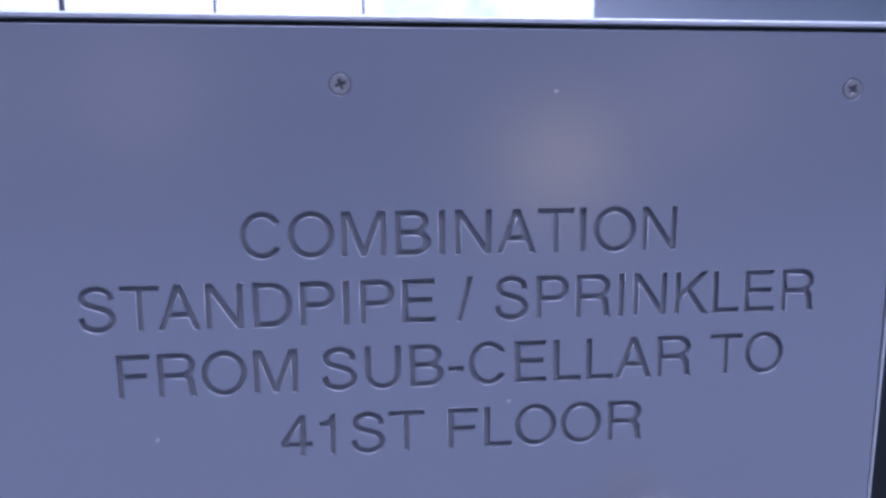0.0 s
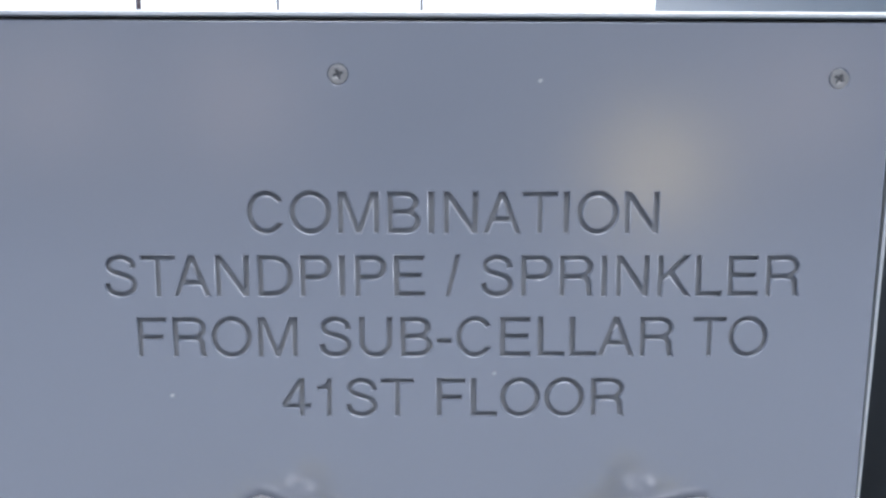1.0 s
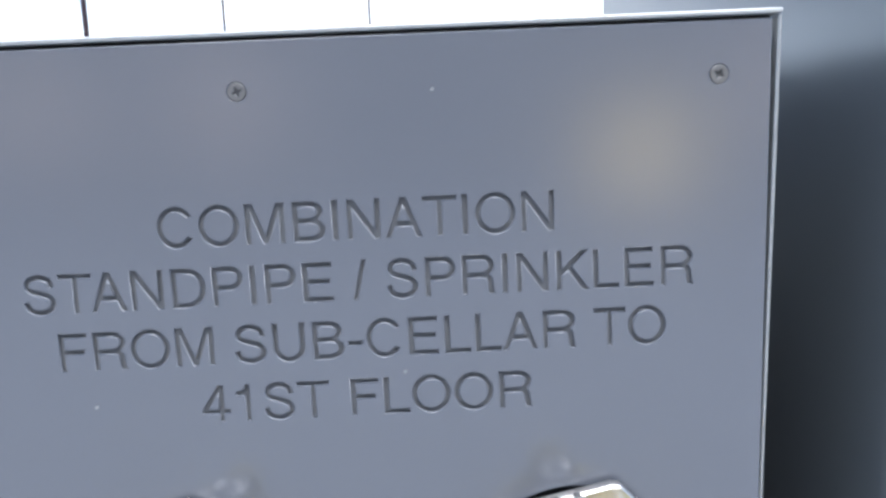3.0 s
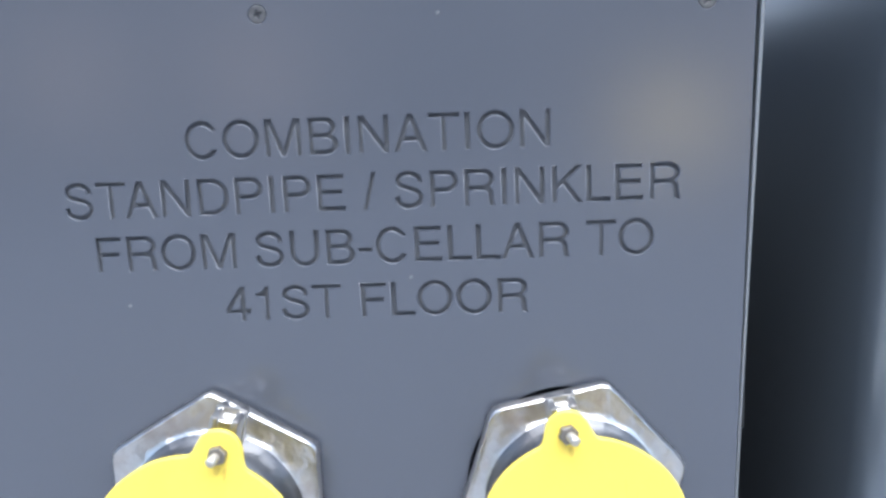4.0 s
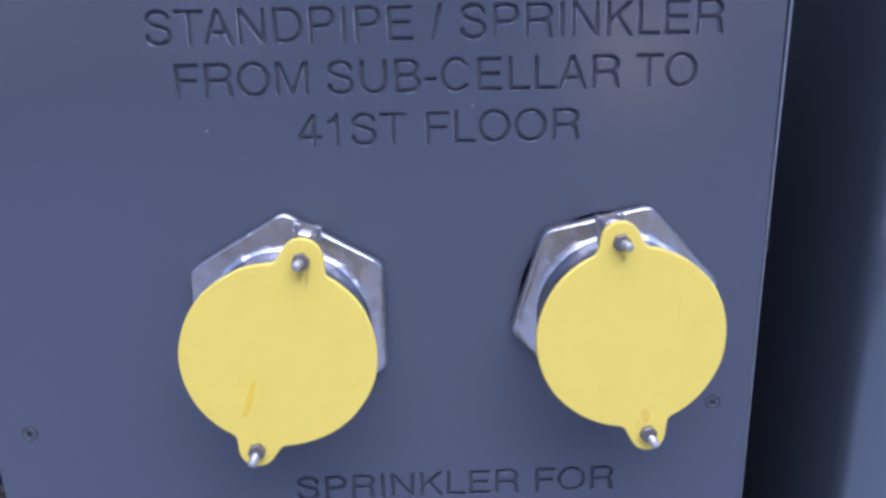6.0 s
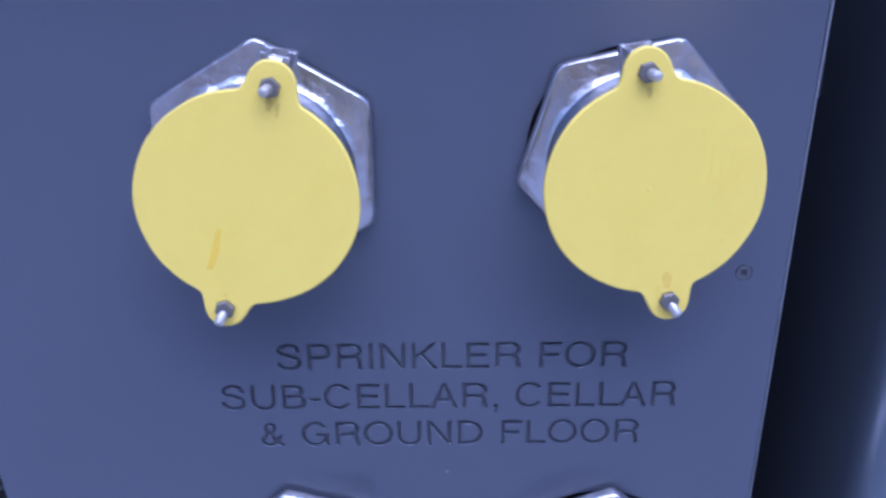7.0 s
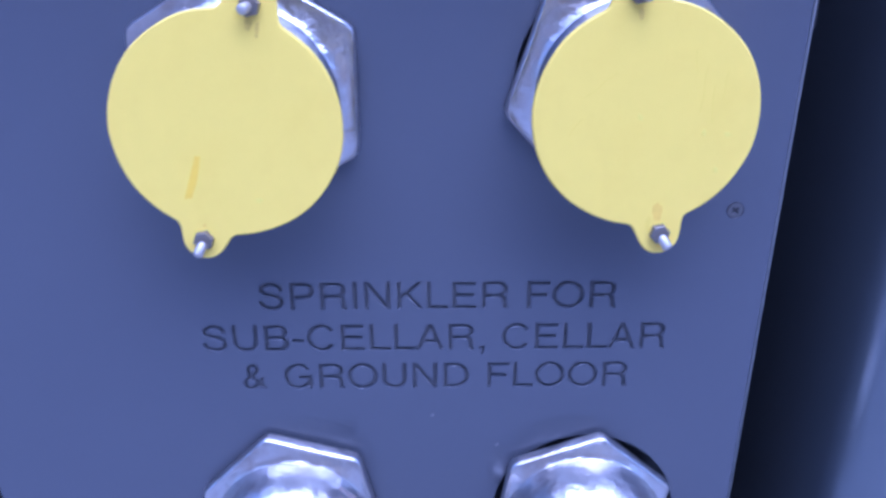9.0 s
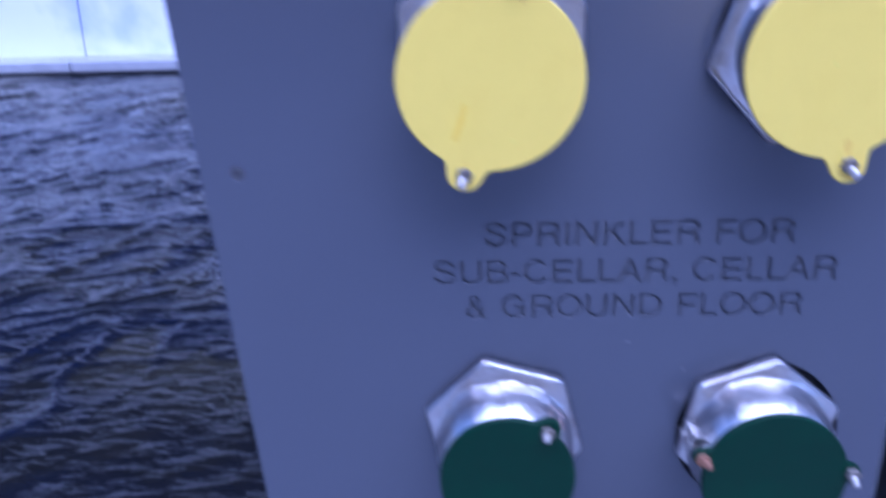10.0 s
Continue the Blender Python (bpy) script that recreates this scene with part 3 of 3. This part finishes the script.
def inlet(name, label, centre, hex_rad, hex_turn, cap_at, cap_rad, ears, paint, collar, group, first_bolt=None, mount=(2, 0.0180, 0.020), lug_mat=None, tip=-10):
    """A hexagon flange, a bright collar, two lugs and a painted break cap held by two bolts."""
    lug_mat = lug_mat or CHROME
    dx, dz = cap_at[0] - centre[0], cap_at[1] - centre[1]
    th = root(name, label, "hose inlet", (centre[0], FRONT, centre[1]), group)
    part("hexagon_flange", cast_flange(hex_rad, collar + 0.0030, hex_turn, (dx * 0.6, dz * 0.6)), CHROME, th, "worn chrome hexagon flange", 38)
    # Pipe coloured black for the shade inside the hole.
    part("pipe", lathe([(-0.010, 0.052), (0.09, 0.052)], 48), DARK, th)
    neck = [(-0.0165, 0.0042), (-0.0195, 0.0038), (-0.0225, 0.0030), (-0.0290, 0.0026), (-0.0370, 0.0016), (-0.0440, -0.0004), (-0.0500, -0.0032), (-0.0550, -0.0068), (-0.0590, -0.0110), (-0.0592, -0.0160)]
    c = part("collar", lathe([(y, collar + r) for y, r in neck], 72), NECK_SHADE if paint == YELLOW else CHROME, th, "metal collar, coloured dark for the cap's shade" if paint == YELLOW else "worn chrome collar", 35)
    c.location = (dx * 0.6, 0, dz * 0.6)
    thick = 0.0050 if paint == YELLOW else 0.0078
    me = plate("cap", [cap_outline(cap_rad, ears)], thick, 0.0014, 2)
    cap = mesh_object("cap", me, paint, th)
    cap.location = (dx, -0.0645, dz)
    turn = 18 if centre[0] > 0 else -12
    for k, (ang, dist, er) in enumerate(ears):
        a = radians(ang)
        lx, lz = dx + dist * math.cos(a), dz + dist * math.sin(a)
        if k == 0:
            swing, reach, wide = mount
            off = radians(ang + swing)
            lug = part("lug", clevis(dist + reach - collar + 0.004, wide), lug_mat, th, "grooved lug behind the cap", 30)
            lug.matrix_basis = pose(dx + (dist + reach) * math.cos(off), 0, dz + (dist + reach) * math.sin(off), 0, 90 - math.degrees(off), 0)
        else:
            lug = part("lug", clevis(dist - collar + 0.004, 0.012), CHROME, th, "grooved lug behind the cap", 30)
            lug.matrix_basis = pose(lx, 0, lz, 0, 90 - ang, 0)
        bolt(cap, dist * math.cos(a), 0.0, dist * math.sin(a), 42 if k else 6, (tip if k else 0) + turn, STEEL if k or not first_bolt else first_bolt)
    return th


inlet("hose_inlet", "chrome hose inlet with a scuffed round yellow break cap", (-0.052, 0.9105), 0.0872, 30, (-0.0543, 0.8984), 0.0732,
      ((74, 0.0772, 0.0168), (254, 0.0768, 0.0158)), YELLOW, 0.0615, "yellow inlets")
inlet("hose_inlet", "chrome hose inlet with a slightly turned yellow break cap", (0.207, 0.9135), 0.0855, 12, (0.2083, 0.9045), 0.0715,
      ((98, 0.0757, 0.0157), (281, 0.0785, 0.0150)), YELLOW, 0.0600, "yellow inlets", mount=(-0.5, 0.0125, 0.019), tip=16)
inlet("hose_inlet", "chrome hose inlet with a dark green break cap", (-0.0425, 0.5585), 0.0780, 44, (-0.0415, 0.5400), 0.0615,
      ((54, 0.0610, 0.0125), (230, 0.0620, 0.0125)), GREEN, 0.0615, "green inlets", mount=(-7, 0.0075, 0.018), lug_mat=WORN)
inlet("hose_inlet", "chrome hose inlet with a dark green cap and rusty bolt", (0.1965, 0.5560), 0.0780, 20, (0.1975, 0.5395), 0.0645,
      ((162, 0.0690, 0.0085), (5, 0.0675, 0.0085)), GREEN, 0.0635, "green inlets", RUST, mount=(-4, 0.011, 0.014))

# ---- scuffs and chips ----
yellow_left = [o for o in scene.objects if o.name == "cap"][0]
yellow_right = [o for o in scene.objects if o.name == "cap.001"][0]
scuff_me = plate("scuff", [[(-0.0030, -0.015), (0.0016, -0.0135), (0.0034, 0.0), (0.0030, 0.0155), (-0.0004, 0.0150), (-0.0016, 0.0)]], 0.0004)
sc = mesh_object("scuff", scuff_me, SCUFF, yellow_left, "orange scuff in the paint")
sc.matrix_basis = pose(-0.0245, -0.0001, -0.032, 0, 14, 0)
def stain_outline(w, h):
    pts = []
    for k in range(18):
        a = 2 * math.pi * k / 18
        q = 1 + 0.35 * noise.noise((2 * math.cos(a), 2 * math.sin(a), w * 900))
        pts.append((w * q * math.cos(a), h * q * math.sin(a)))
    return pts


for cap, x, z, w, h, turn in ((yellow_left, 0.0195, 0.0635, 0.0022, 0.0040, 12), (yellow_left, 0.0245, 0.0600, 0.0012, 0.0050, 10), (yellow_left, -0.0200, -0.0640, 0.0011, 0.0011, 0),
                              (yellow_right, 0.0125, -0.0620, 0.0030, 0.0060, -8), (yellow_right, 0.0180, -0.0860, 0.0045, 0.0012, 0), (yellow_right, -0.0085, 0.0625, 0.0018, 0.0035, 0)):
    mesh_object("rust_stain", plate("rust_stain", [stain_outline(w, h)], 0.0003), STREAK if z < -0.06 else GRIME, cap, "brown rust stain").matrix_basis = pose(x, -0.00015, z, 0, turn, 0)
for cap, x, z, w, h, turn in ((yellow_left, -0.0265, -0.0700, 0.0016, 0.0040, 30), (yellow_left, 0.0130, 0.0690, 0.0022, 0.0034, 15), (yellow_right, 0.0070, -0.0700, 0.0016, 0.0045, 10)):
    mesh_object("smear", plate("smear", [stain_outline(w, h)], 0.0003), SMEAR, cap, "rubbed and stained paint").matrix_basis = pose(x, -0.00012, z, 0, turn, 0)
for k, (x, z, long, turn) in enumerate(((0.034, 0.018, 0.030, 4), (0.041, 0.008, 0.024, -3), (0.047, 0.020, 0.018, 6), (0.028, 0.034, 0.016, -8), (-0.030, 0.020, 0.026, 52), (-0.044, -0.006, 0.014, 35))):
    line = [(0.0, -long / 2), (0.0005 * (-1) ** k, -long / 6), (-0.0004, long / 5), (0.0003, long / 2)]
    mesh_object("scratch", plate("scratch", [stroke(line, 0.0006)], 0.0003), SMEAR, yellow_right, "fine scratch in the paint").matrix_basis = pose(x, -0.00012, z, 0, turn, 0)
chip_me = plate("paint_chip", [[(0.0022 * math.cos(a) * (1 + 0.3 * math.sin(3 * a)), 0.0014 * math.sin(a)) for a in [2 * math.pi * k / 14 for k in range(14)]]], 0.0008, 0.0002)
for cap, x, z, turn in ((yellow_left, 0.017, -0.047, 10), (yellow_right, -0.004, 0.000, 50), (yellow_right, 0.052, -0.011, 20), (yellow_right, 0.037, -0.010, 80), (yellow_right, 0.047, -0.034, 60)):
    mesh_object("paint_chip", chip_me, CHIP, cap).matrix_basis = pose(x, -0.0004, z, 0, turn, 0)
speck_me = plate("speck", [[(0.0013 * math.cos(a) * (1 + 0.3 * math.sin(2 * a)), 0.0012 * math.sin(a)) for a in [2 * math.pi * k / 10 for k in range(10)]]], 0.0003)
for x, z in ((0.096, 1.074), (0.073, 0.646), (0.126, 0.617), (0.122, 1.2555), (-0.107, 1.060)):
    mesh_object("speck", speck_me, SPECK, panel).location = (x, -0.0002, z)

# ---- thin rods on the pylon ----
for x, y, r in ((-0.34, 1.10, 0.0036), (-0.158, 1.13, 0.0017), (0.040, 1.25, 0.0017)):
    tagged(part("rod", close_ends(lathe([(0, r), (1.6, r)], 12)), WIRE, smooth=50), "thin dark upright rod on top of the pylon", "rod", "rods on the pylon").matrix_basis = pose(x, y, TOP + 0.002, 90, 0, 0)
